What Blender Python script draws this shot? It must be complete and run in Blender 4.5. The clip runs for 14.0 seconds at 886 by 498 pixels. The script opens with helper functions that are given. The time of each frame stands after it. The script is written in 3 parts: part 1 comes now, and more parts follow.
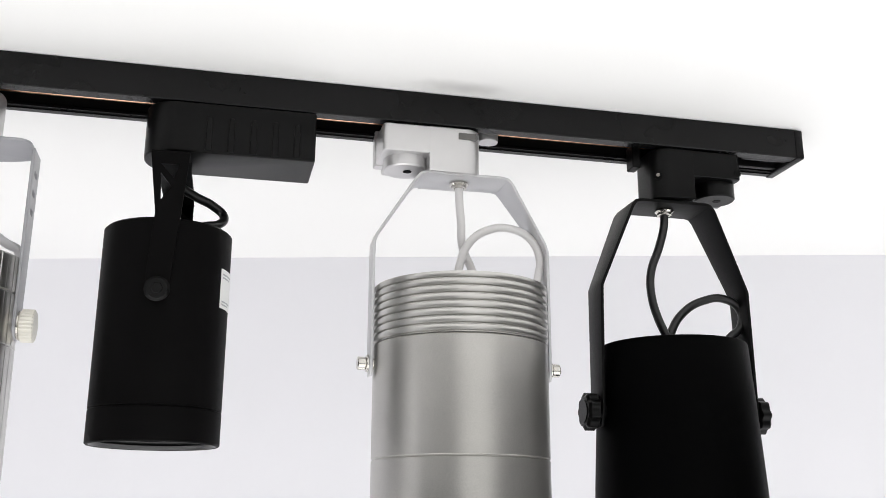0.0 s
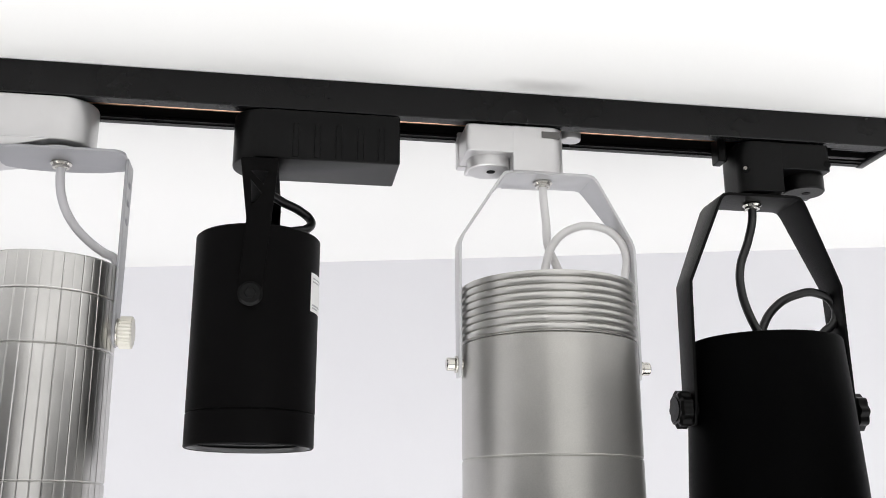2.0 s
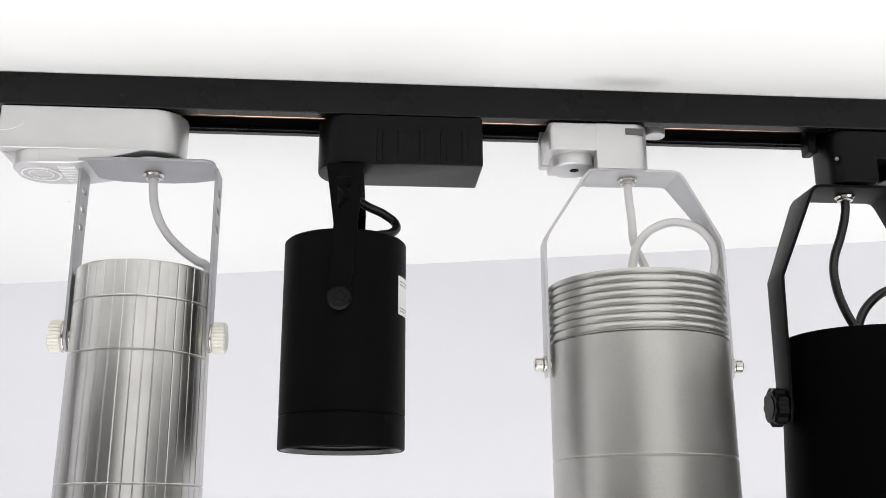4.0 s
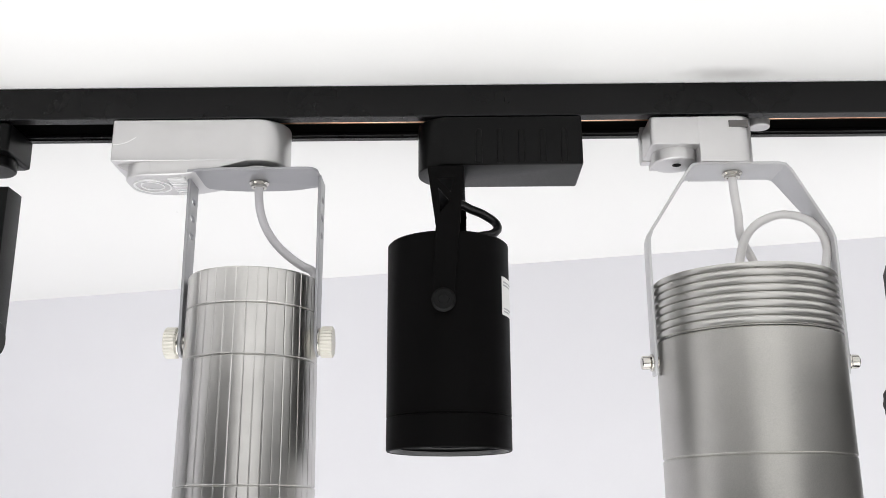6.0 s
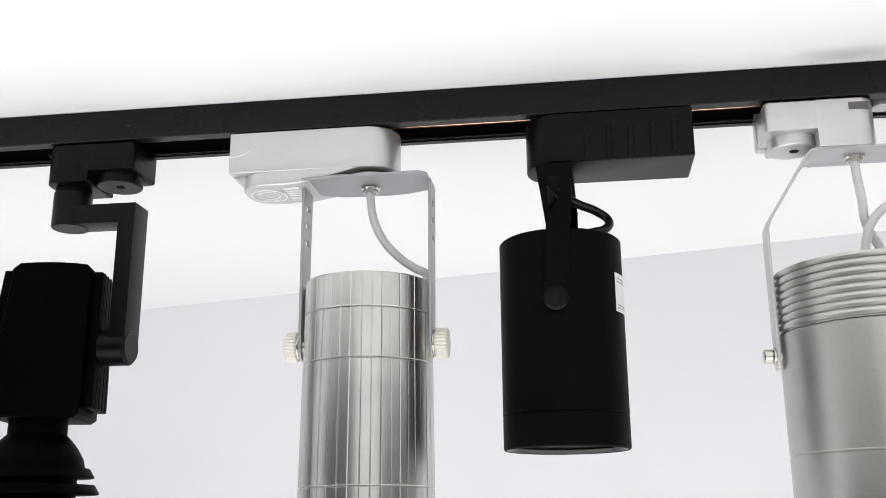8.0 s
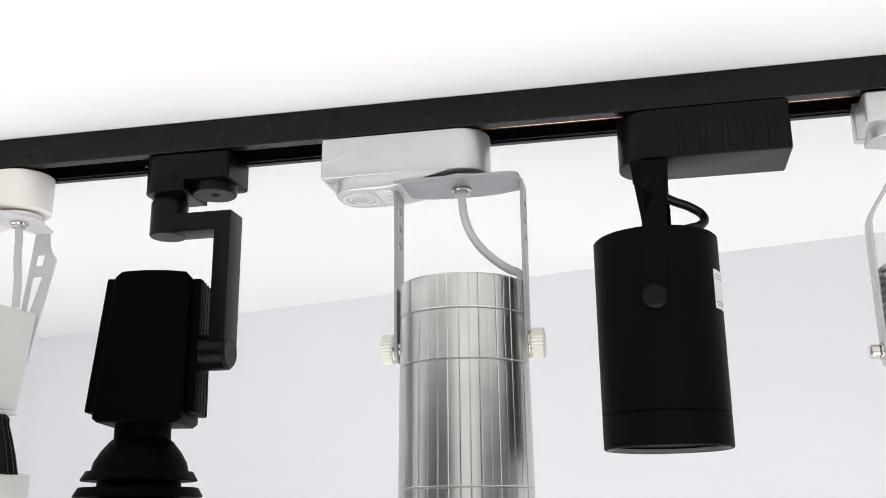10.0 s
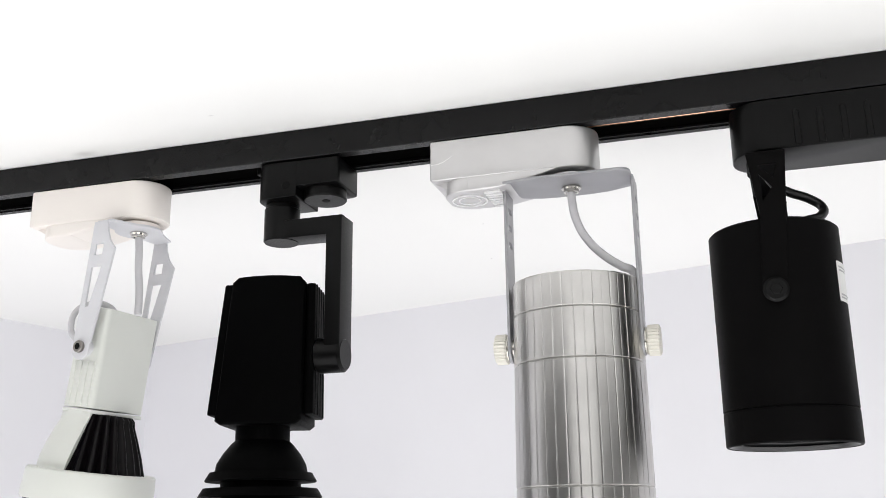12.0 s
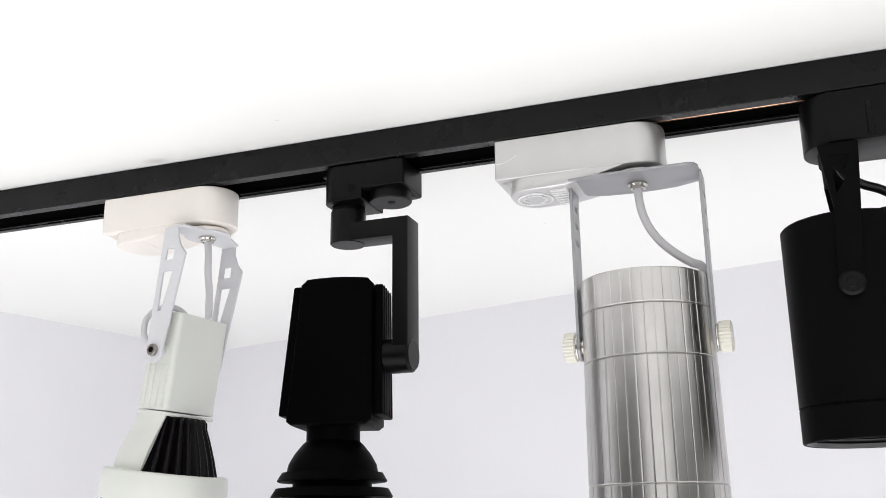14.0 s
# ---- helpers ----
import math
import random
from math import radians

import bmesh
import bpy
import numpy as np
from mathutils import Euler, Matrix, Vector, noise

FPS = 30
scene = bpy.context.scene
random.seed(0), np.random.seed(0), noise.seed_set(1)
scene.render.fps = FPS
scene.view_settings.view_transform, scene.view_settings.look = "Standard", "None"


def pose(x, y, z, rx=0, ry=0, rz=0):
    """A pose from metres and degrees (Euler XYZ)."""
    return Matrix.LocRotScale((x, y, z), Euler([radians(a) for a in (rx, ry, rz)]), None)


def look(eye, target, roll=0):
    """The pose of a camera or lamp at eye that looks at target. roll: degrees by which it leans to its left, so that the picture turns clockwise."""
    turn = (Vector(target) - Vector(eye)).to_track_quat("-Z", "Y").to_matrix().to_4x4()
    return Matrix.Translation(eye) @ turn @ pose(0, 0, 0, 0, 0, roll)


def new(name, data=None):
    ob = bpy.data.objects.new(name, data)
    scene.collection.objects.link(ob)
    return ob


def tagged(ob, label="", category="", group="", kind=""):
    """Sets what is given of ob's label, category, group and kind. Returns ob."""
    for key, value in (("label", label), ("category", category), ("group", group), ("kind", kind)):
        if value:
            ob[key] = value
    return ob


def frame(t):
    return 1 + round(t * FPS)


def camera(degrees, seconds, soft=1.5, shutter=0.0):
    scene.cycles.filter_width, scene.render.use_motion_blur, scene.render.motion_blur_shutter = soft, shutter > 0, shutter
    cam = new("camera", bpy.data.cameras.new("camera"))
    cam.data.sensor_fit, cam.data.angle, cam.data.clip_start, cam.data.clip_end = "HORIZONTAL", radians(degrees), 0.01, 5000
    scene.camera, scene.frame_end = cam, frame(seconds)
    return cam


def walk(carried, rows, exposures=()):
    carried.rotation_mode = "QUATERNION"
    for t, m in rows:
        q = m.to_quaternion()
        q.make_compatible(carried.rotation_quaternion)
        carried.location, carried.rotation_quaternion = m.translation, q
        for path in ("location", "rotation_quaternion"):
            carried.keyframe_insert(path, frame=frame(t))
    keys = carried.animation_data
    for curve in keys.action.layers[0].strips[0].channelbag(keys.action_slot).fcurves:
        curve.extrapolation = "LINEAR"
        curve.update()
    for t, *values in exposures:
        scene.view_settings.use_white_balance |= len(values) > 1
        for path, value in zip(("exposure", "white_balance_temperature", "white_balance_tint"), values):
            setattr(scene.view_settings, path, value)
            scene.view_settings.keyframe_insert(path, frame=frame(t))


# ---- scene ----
cam = camera(48.00, 14.0, soft=0.85)
# seconds, eye, heading, rise, lean
ROWS = [
    (0, -0.0252, -0.0907, 0.4465, -13.157, 15.643, 0.150),
    (0.5, -0.0214, -0.0928, 0.4462, -12.401, 15.654, 0.178),
    (1, -0.0258, -0.0912, 0.4460, -11.449, 15.704, -0.034),
    (1.5, -0.0319, -0.0902, 0.4457, -10.262, 15.742, -0.149),
    (2, -0.0366, -0.0882, 0.4458, -9.330, 15.742, -0.114),
    (4.5, -0.0426, -0.0887, 0.4465, -3.505, 15.720, -0.255),
    (5, -0.0452, -0.0889, 0.4470, -2.254, 15.666, -0.292),
    (5.5, -0.0484, -0.0888, 0.4471, -0.999, 15.676, -0.352),
    (6, -0.0466, -0.0887, 0.4461, 0.732, 15.823, -0.240),
    (6.5, -0.0446, -0.0894, 0.4465, 2.765, 15.812, -0.305),
    (7, -0.0433, -0.0895, 0.4462, 4.600, 15.830, -0.048),
    (7.5, -0.0409, -0.0900, 0.4477, 6.507, 15.657, -0.174),
    (10, -0.0570, -0.0939, 0.4483, 11.722, 15.622, -0.598),
    (10.5, -0.0619, -0.0954, 0.4477, 13.438, 15.706, -0.537),
    (11, -0.0656, -0.0967, 0.4467, 14.821, 15.792, -0.460),
    (11.5, -0.0657, -0.0955, 0.4459, 16.050, 15.900, -0.502),
    (12, -0.0691, -0.0971, 0.4454, 16.969, 15.981, -0.580),
    (12.5, -0.0704, -0.0975, 0.4448, 17.820, 16.057, -0.611),
    (13, -0.0697, -0.0961, 0.4451, 19.292, 16.106, -0.671),
    (13.5, -0.0739, -0.0982, 0.4437, 20.028, 16.216, -0.619),
    (14, -0.0760, -0.1000, 0.4433, 20.140, 16.190, -0.665),
]


def gaze(x, y, z, yaw, rise, lean):
    a, b = radians(yaw), radians(rise)
    return look((x, y, z), (x - math.sin(a) * math.cos(b), y + math.cos(a) * math.cos(b), z + math.sin(b)), lean)


walk(cam, [(t, gaze(*row)) for t, *row in ROWS])

# ---- world, lamps ----
world = bpy.data.worlds.new("world")
world.use_nodes = True
world.node_tree.nodes["Background"].inputs[0].default_value = (0.8, 0.85, 1.0, 1)
world.node_tree.nodes["Background"].inputs[1].default_value = 0.05
scene.world = world
scene.view_settings.exposure = -0.1


def area_lamp(name, eye, target, size_x, size_y, watts, colour):
    data = bpy.data.lights.new(name, "AREA")
    data.shape, data.size, data.size_y = "RECTANGLE", size_x, size_y
    data.energy, data.color = watts, colour
    ob = new(name, data)
    ob.matrix_world = look(eye, target)
    return ob


# Unseen upward fill, added in place of light off the white table.
area_lamp("table_bounce_fill", (0.05, -0.04, 0.03), (0.05, -0.0399, 1.0), 2.25, 1.45, 16.9, (0.995, 0.99, 0.992))
# Unseen fill added behind the camera for metal reflections and front faces.
area_lamp("front_fill", (0.30, -1.60, 0.80), (0.0, 0.4, 0.58), 1.6, 1.3, 7.5, (1.0, 0.995, 0.985))


# ---- materials ----
def material(name, colour, rough, metal=0.0, grain=0.0, grain_scale=900.0, bump=0.0, blotch=0.06, blotch_scale=30.0,
             rough_var=0.06, stretch=(1, 1, 1), coat=0.0, specular=0.5):
    m = bpy.data.materials.new(name)
    m.use_nodes = True
    n, l = m.node_tree.nodes, m.node_tree.links
    b = n["Principled BSDF"]
    b.inputs["Metallic"].default_value = metal
    b.inputs["Coat Weight"].default_value = coat
    b.inputs["Specular IOR Level"].default_value = specular
    co = n.new("ShaderNodeTexCoord")
    mp = n.new("ShaderNodeMapping")
    mp.inputs["Scale"].default_value = stretch
    l.new(co.outputs["Object"], mp.inputs["Vector"])
    big = n.new("ShaderNodeTexNoise")
    big.inputs["Scale"].default_value, big.inputs["Detail"].default_value = blotch_scale, 5
    fine = n.new("ShaderNodeTexNoise")
    fine.inputs["Scale"].default_value, fine.inputs["Detail"].default_value = grain_scale, 2
    for t in (big, fine):
        l.new(mp.outputs["Vector"], t.inputs["Vector"])
    add = n.new("ShaderNodeMath")
    add.operation = "MULTIPLY_ADD"
    l.new(fine.outputs["Fac"], add.inputs[0])
    add.inputs[1].default_value = grain
    l.new(big.outputs["Fac"], add.inputs[2])
    ramp = n.new("ShaderNodeMapRange")
    ramp.inputs[1].default_value, ramp.inputs[2].default_value = 0.25, 0.75 + grain
    ramp.inputs[3].default_value, ramp.inputs[4].default_value = 1 - blotch - grain * 0.5, 1 + blotch + grain * 0.5
    l.new(add.outputs[0], ramp.inputs[0])
    mul = n.new("ShaderNodeVectorMath")
    mul.operation = "SCALE"
    mul.inputs[0].default_value = colour
    l.new(ramp.outputs[0], mul.inputs["Scale"])
    l.new(mul.outputs[0], b.inputs["Base Color"])
    rr = n.new("ShaderNodeMapRange")
    rr.inputs[3].default_value, rr.inputs[4].default_value = max(0.02, rough - rough_var), rough + rough_var
    l.new(big.outputs["Fac"], rr.inputs[0])
    l.new(rr.outputs[0], b.inputs["Roughness"])
    if bump:
        bp = n.new("ShaderNodeBump")
        bp.inputs["Strength"].default_value, bp.inputs["Distance"].default_value = bump, 0.0004
        l.new(fine.outputs["Fac"], bp.inputs["Height"])
        l.new(bp.outputs["Normal"], b.inputs["Normal"])
    return m


M_CEIL = material("white_painted_board", (0.852, 0.85, 0.838), 0.7, blotch=0.012, blotch_scale=4, bump=0.06, grain_scale=300)


def speckle(m, spots, specks=0.86):
    """Adds small specks of dirt and a few soft grey patches at (x, y, half-length, half-width) to a board."""
    n, l = m.node_tree.nodes, m.node_tree.links
    b = n["Principled BSDF"]
    src = b.inputs["Base Color"].links[0].from_socket
    co = n.new("ShaderNodeTexCoord")
    vor = n.new("ShaderNodeTexVoronoi")
    vor.inputs["Scale"].default_value = 14
    l.new(co.outputs["Object"], vor.inputs["Vector"])
    near = n.new("ShaderNodeMapRange")
    near.inputs[1].default_value, near.inputs[2].default_value, near.inputs[3].default_value, near.inputs[4].default_value = 0.008, 0.018, 1, 0
    l.new(vor.outputs["Distance"], near.inputs[0])
    pick = n.new("ShaderNodeMath")
    pick.operation, pick.inputs[1].default_value = "GREATER_THAN", specks
    sep = n.new("ShaderNodeSeparateColor")
    l.new(vor.outputs["Color"], sep.inputs[0])
    l.new(sep.outputs[0], pick.inputs[0])
    dirt = n.new("ShaderNodeMath")
    dirt.operation = "MULTIPLY"
    l.new(near.outputs[0], dirt.inputs[0])
    l.new(pick.outputs[0], dirt.inputs[1])
    total = dirt.outputs[0]
    wob = n.new("ShaderNodeTexNoise")
    wob.inputs["Scale"].default_value = 60
    l.new(co.outputs["Object"], wob.inputs["Vector"])
    for x, y, sx, sy, strength in spots:
        mp = n.new("ShaderNodeMapping")
        mp.vector_type = "TEXTURE"
        mp.inputs["Location"].default_value, mp.inputs["Scale"].default_value = (x, y, ZC), (sx, sy, 1)
        l.new(co.outputs["Object"], mp.inputs["Vector"])
        ln = n.new("ShaderNodeVectorMath")
        ln.operation = "LENGTH"
        l.new(mp.outputs["Vector"], ln.inputs[0])
        mix = n.new("ShaderNodeMath")
        mix.operation = "MULTIPLY_ADD"
        mix.inputs[1].default_value = 0.6
        l.new(wob.outputs["Fac"], mix.inputs[0])
        l.new(ln.outputs["Value"], mix.inputs[2])
        fade = n.new("ShaderNodeMapRange")
        fade.interpolation_type = "SMOOTHSTEP"
        fade.inputs[1].default_value, fade.inputs[2].default_value, fade.inputs[3].default_value, fade.inputs[4].default_value = 0.3, 1.3, strength, 0
        l.new(mix.outputs[0], fade.inputs[0])
        mx = n.new("ShaderNodeMath")
        mx.operation = "MAXIMUM"
        l.new(total, mx.inputs[0])
        l.new(fade.outputs[0], mx.inputs[1])
        total = mx.outputs[0]
    blend = n.new("ShaderNodeMix")
    blend.data_type = "RGBA"
    l.new(total, blend.inputs[0])
    l.new(src, blend.inputs[6])
    blend.inputs[7].default_value = (0.16, 0.15, 0.14, 1)
    l.new(blend.outputs[2], b.inputs["Base Color"])


ZC = 0.6761         # underside of the ceiling board
# Two soft grey patches by the track, then one small mark and two dots.
speckle(M_CEIL, [(0.100, 0.390, 0.034, 0.012, 0.34), (-0.452, 0.394, 0.013, 0.006, 0.3), (-0.348, 0.366, 0.003, 0.0012, 0.2), (-0.254, 0.616, 0.0014, 0.0014, 0.5), (-0.273, 0.716, 0.0012, 0.0012, 0.5)])
M_WALL = material("white_backdrop_board", (0.81, 0.806, 0.838), 0.7, blotch=0.035, blotch_scale=3.5, bump=0.06, grain_scale=250)
M_TABLE = material("white_table_laminate", (0.8, 0.8, 0.8), 0.45, blotch=0.02, blotch_scale=5)
M_ROOM = material("light_grey_studio_plaster", (0.4, 0.4, 0.4), 0.8, blotch=0.05, blotch_scale=2)
M_TRACK = material("satin_black_powder_coat", (0.0025, 0.0024, 0.0026), 0.28, specular=0.21, bump=0.25, grain_scale=2500, blotch=0.1, grain=0.1)
M_BLACK = material("matt_black_lamp_paint", (0.0009, 0.0009, 0.001), 0.46, specular=0.022, bump=0.2, grain_scale=2500, blotch=0.1, grain=0.1)
M_BLACKC = material("lighter_black_lamp_paint", (0.0026, 0.0024, 0.0025), 0.5, specular=0.042, bump=0.2, grain_scale=2500, blotch=0.12, grain=0.1)
M_BLACKPL = material("black_moulded_plastic", (0.0023, 0.0023, 0.0024), 0.32, specular=0.135, bump=0.1, grain_scale=2400, blotch=0.12, grain=0.15)
M_BRACKET = material("black_painted_steel", (0.002, 0.002, 0.0021), 0.4, specular=0.1, bump=0.2, grain_scale=2000, blotch=0.1, grain=0.12)
# Black of the track insulators, also painted on uncut holes as their shade.
M_DARK = material("black_insulator_hole_shade", (0.002, 0.002, 0.002), 0.6, blotch=0.1, specular=0.1)
M_SILVERP = material("silver_painted_plastic", (0.63, 0.622, 0.622), 0.36, metal=0.7, bump=0.12, grain_scale=2600, grain=0.08, blotch=0.03)
M_SILVERB = material("silver_painted_steel", (0.56, 0.56, 0.57), 0.38, metal=0.45, bump=0.1, grain_scale=2600, grain=0.08, blotch=0.04)
M_SATIN = material("satin_sprayed_aluminium", (0.49, 0.48, 0.457), 0.36, metal=0.9, bump=0.06, grain_scale=1900, grain=0.6, blotch=0.07, blotch_scale=18)
M_RIDGE = material("turned_aluminium_ridges", (0.56, 0.55, 0.53), 0.33, metal=1.0, bump=0.0, grain_scale=1500, grain=0.04)
M_ALU = material("bright_fluted_aluminium", (0.585, 0.575, 0.56), 0.30, metal=1.0, bump=0.05, grain_scale=2600, grain=0.4,
                 stretch=(1, 1, 0.8), blotch=0.04, blotch_scale=45, rough_var=0.04)
M_CHROME = material("nickel_plated_brass", (0.62, 0.6, 0.56), 0.2, metal=1.0, blotch=0.1, blotch_scale=300)
M_STEEL = material("dull_nickel", (0.3, 0.28, 0.26), 0.3, metal=1.0, blotch=0.1, blotch_scale=300)
M_COPPER = material("copper_conductor", (0.95, 0.56, 0.38), 0.33, metal=1.0, blotch=0.15, blotch_scale=120, stretch=(0.05, 1, 1))
M_WHITEPL = material("white_moulded_plastic", (0.87, 0.82, 0.775), 0.38, blotch=0.02)
M_WHITEP = material("white_lamp_paint", (0.72, 0.735, 0.69), 0.4, blotch=0.025, bump=0.08, grain_scale=2200)
M_WHITEB = material("white_painted_steel", (0.67, 0.67, 0.695), 0.4, blotch=0.02)
M_CREAM = material("cream_knurled_plastic", (0.8, 0.775, 0.7), 0.4, blotch=0.05, blotch_scale=200)
M_CABLEG = material("light_grey_cable_sheath", (0.6, 0.59, 0.61), 0.45, blotch=0.04)
M_CABLEW = material("milky_white_cable_sheath", (0.76, 0.745, 0.74), 0.35, blotch=0.03)
M_CABLEB = material("black_cable_sheath", (0.005, 0.005, 0.0055), 0.32, blotch=0.1)
M_PAPER = material("white_sticker_paper", (0.78, 0.78, 0.77), 0.6, blotch=0.02)
M_PRINT = material("faint_grey_print", (0.42, 0.42, 0.43), 0.6)
# Dark grey that paints a recess's shade on an uncut face.
M_SLOT = material("recess_shade_grey", (0.11, 0.105, 0.1), 0.6)
M_SILVERG = material("grey_silver_painted_steel", (0.36, 0.36, 0.375), 0.4, metal=0.45, bump=0.1, grain_scale=2600, grain=0.08, blotch=0.04)
# Paler trim paints the highlights on ring and ribs; the scuff line shares it.
M_TRIM = material("highlight_pale_trim", (0.86, 0.86, 0.86), 0.3, metal=0.2, blotch=0.03)
M_GLASS = material("dark_lamp_lens", (0.03, 0.012, 0.035), 0.12, blotch=0.1)
M_SINK = material("black_anodised_heat_sink", (0.003, 0.0022, 0.0028), 0.3, blotch=0.15, specular=0.13)

# ---- mesh helpers ----
ORIGIN = {}


def thing(name, at, label, category, group="", kind="", slide=0.0):
    """An Empty that parents its parts, slid along the track by so many metres."""
    ob = new(name)
    ob.location = (at[0] + slide, at[1], at[2])
    ob.empty_display_size = 0.02
    ORIGIN[ob.name] = Vector(at)
    return tagged(ob, label, category, group, kind)


def to_object(name, bm, mat, smooth=True, angle=32):
    bmesh.ops.remove_doubles(bm, verts=bm.verts, dist=1e-6)
    bmesh.ops.recalc_face_normals(bm, faces=bm.faces)
    me = bpy.data.meshes.new(name)
    bm.to_mesh(me)
    bm.free()
    me.materials.append(mat)
    if smooth:
        me.polygons.foreach_set("use_smooth", [True] * len(me.polygons))
        me.set_sharp_from_angle(angle=radians(angle))
    return new(name, me)


def part(name, bm, mat, parent, label="", xf=None, smooth=True, angle=32):
    """One mesh under a thing or a part; its shape is given in world metres, or in the frame xf."""
    if xf is not None:
        bm.transform(xf)
    o = ORIGIN[parent.name]
    bm.transform(Matrix.Translation(-o))
    ob = to_object(name, bm, mat, smooth, angle)
    ob.parent = parent
    ORIGIN[ob.name] = o
    return tagged(ob, label)


def setting(name, bm, mat, label, category, smooth=False):
    ob = to_object(name, bm, mat, smooth)
    return tagged(ob, label, category, "", "structure")


def join(*bms):
    out = bms[0]
    for b in bms[1:]:
        me = bpy.data.meshes.new("tmp")
        b.to_mesh(me)
        b.free()
        out.from_mesh(me)
        bpy.data.meshes.remove(me)
    return out


def box(x0, x1, y0, y1, z0, z1, bevel=0.0, seg=2):
    bm = bmesh.new()
    bmesh.ops.create_cube(bm, size=1)
    bmesh.ops.transform(bm, verts=bm.verts, matrix=Matrix.LocRotScale(((x0 + x1) / 2, (y0 + y1) / 2, (z0 + z1) / 2), None, (x1 - x0, y1 - y0, z1 - z0)))
    if bevel:
        bmesh.ops.bevel(bm, geom=bm.edges[:], offset=bevel, segments=seg, profile=0.5, affect="EDGES", clamp_overlap=True)
    return bm


def lathe(profile, at=(0, 0), seg=72, start=0.0, sweep=360.0, radius=None, closed_ends=False):
    """Turns (r, z) round an upright axis at (x, y); radius(angle) scales r."""
    bm = bmesh.new()
    full = sweep >= 359.9
    count = seg if full else seg + 1
    rings = []
    for i in range(count):
        a = radians(start + sweep * i / seg)
        k = radius(a) if radius else 1.0
        rings.append([bm.verts.new((at[0] + r * k * math.cos(a), at[1] + r * k * math.sin(a), z)) for r, z in profile])
    for i in range(seg):
        p, q = rings[i], rings[(i + 1) % count]
        for j in range(len(profile) - 1):
            bm.faces.new((p[j], q[j], q[j + 1], p[j + 1]))
    if closed_ends and not full:
        bm.faces.new(rings[0])
        bm.faces.new(rings[-1])
    bmesh.ops.remove_doubles(bm, verts=bm.verts, dist=1e-7)
    bmesh.ops.dissolve_degenerate(bm, edges=bm.edges, dist=1e-7)
    return bm


def curve_bm(cu, xf=None):
    ob = new("tmp", cu)
    me = bpy.data.meshes.new_from_object(ob.evaluated_get(bpy.context.evaluated_depsgraph_get()))
    bpy.data.objects.remove(ob)
    bm = bmesh.new()
    bm.from_mesh(me)
    bpy.data.meshes.remove(me)
    bpy.data.curves.remove(cu)
    if xf is not None:
        bm.transform(xf)
    return bm


PLANES = {"xy": Matrix.Identity(4),
          "xz": Matrix(((1, 0, 0, 0), (0, 0, 1, 0), (0, 1, 0, 0), (0, 0, 0, 1))),
          "yz": Matrix(((0, 0, 1, 0), (1, 0, 0, 0), (0, 1, 0, 0), (0, 0, 0, 1)))}


def prism(outline, low, high, plane="xy", holes=(), bevel=0.0):
    """A flat shape with holes, given thickness from low to high along the plane's third axis, with rounded rims."""
    cu = bpy.data.curves.new("tmp", "CURVE")
    cu.dimensions, cu.fill_mode = "2D", "BOTH"
    cu.extrude, cu.bevel_depth, cu.bevel_resolution, cu.offset = (high - low) / 2 - bevel, bevel, 2 if bevel else 0, -bevel
    for ring in (outline, *holes):
        sp = cu.splines.new("POLY")
        sp.points.add(len(ring) - 1)
        for p, (a, b) in zip(sp.points, ring):
            p.co = (a, b, 0, 1)
        sp.use_cyclic_u = True
    return curve_bm(cu, PLANES[plane] @ Matrix.Translation((0, 0, (low + high) / 2)))


def tube(points, r, resolution=10):
    cu = bpy.data.curves.new("tmp", "CURVE")
    cu.dimensions, cu.bevel_depth, cu.bevel_resolution, cu.use_fill_caps = "3D", r, 5, True
    sp = cu.splines.new("BEZIER")
    sp.resolution_u = resolution
    sp.bezier_points.add(len(points) - 1)
    for p, co in zip(sp.bezier_points, points):
        p.co, p.handle_left_type, p.handle_right_type = co, "AUTO", "AUTO"
    return curve_bm(cu)


def arc(cx, cy, r, a0, a1, n=12):
    return [(cx + r * math.cos(radians(a0 + (a1 - a0) * i / n)), cy + r * math.sin(radians(a0 + (a1 - a0) * i / n))) for i in range(n + 1)]


def strip(path, thick, bevel=0.0004):
    """A bent flat bar: (x, z, y0, y1) along its middle line."""
    bm = bmesh.new()
    rows = []
    for i, (x, z, y0, y1) in enumerate(path):
        a, b = path[max(i - 1, 0)], path[min(i + 1, len(path) - 1)]
        d1 = Vector((x - a[0], z - a[1])).normalized() if i else Vector((b[0] - x, b[1] - z)).normalized()
        d2 = Vector((b[0] - x, b[1] - z)).normalized() if i < len(path) - 1 else d1
        n1, n2 = Vector((-d1.y, d1.x)), Vector((-d2.y, d2.x))
        n = (n1 + n2).normalized()
        n = n / max(0.4, n.dot(n1)) * thick / 2
        rows.append([bm.verts.new(c) for c in ((x + n.x, y0, z + n.y), (x + n.x, y1, z + n.y), (x - n.x, y1, z - n.y), (x - n.x, y0, z - n.y))])
    for p, q in zip(rows, rows[1:]):
        for j in range(4):
            bm.faces.new((p[j], p[(j + 1) % 4], q[(j + 1) % 4], q[j]))
    bm.faces.new(rows[0])
    bm.faces.new(rows[-1])
    if bevel:
        bmesh.ops.recalc_face_normals(bm, faces=bm.faces)
        sharp = [e for e in bm.edges if len(e.link_faces) == 2 and e.calc_face_angle() > 0.9]
        bmesh.ops.bevel(bm, geom=sharp, offset=bevel, segments=2, profile=0.5, affect="EDGES", clamp_overlap=True)
    return bm


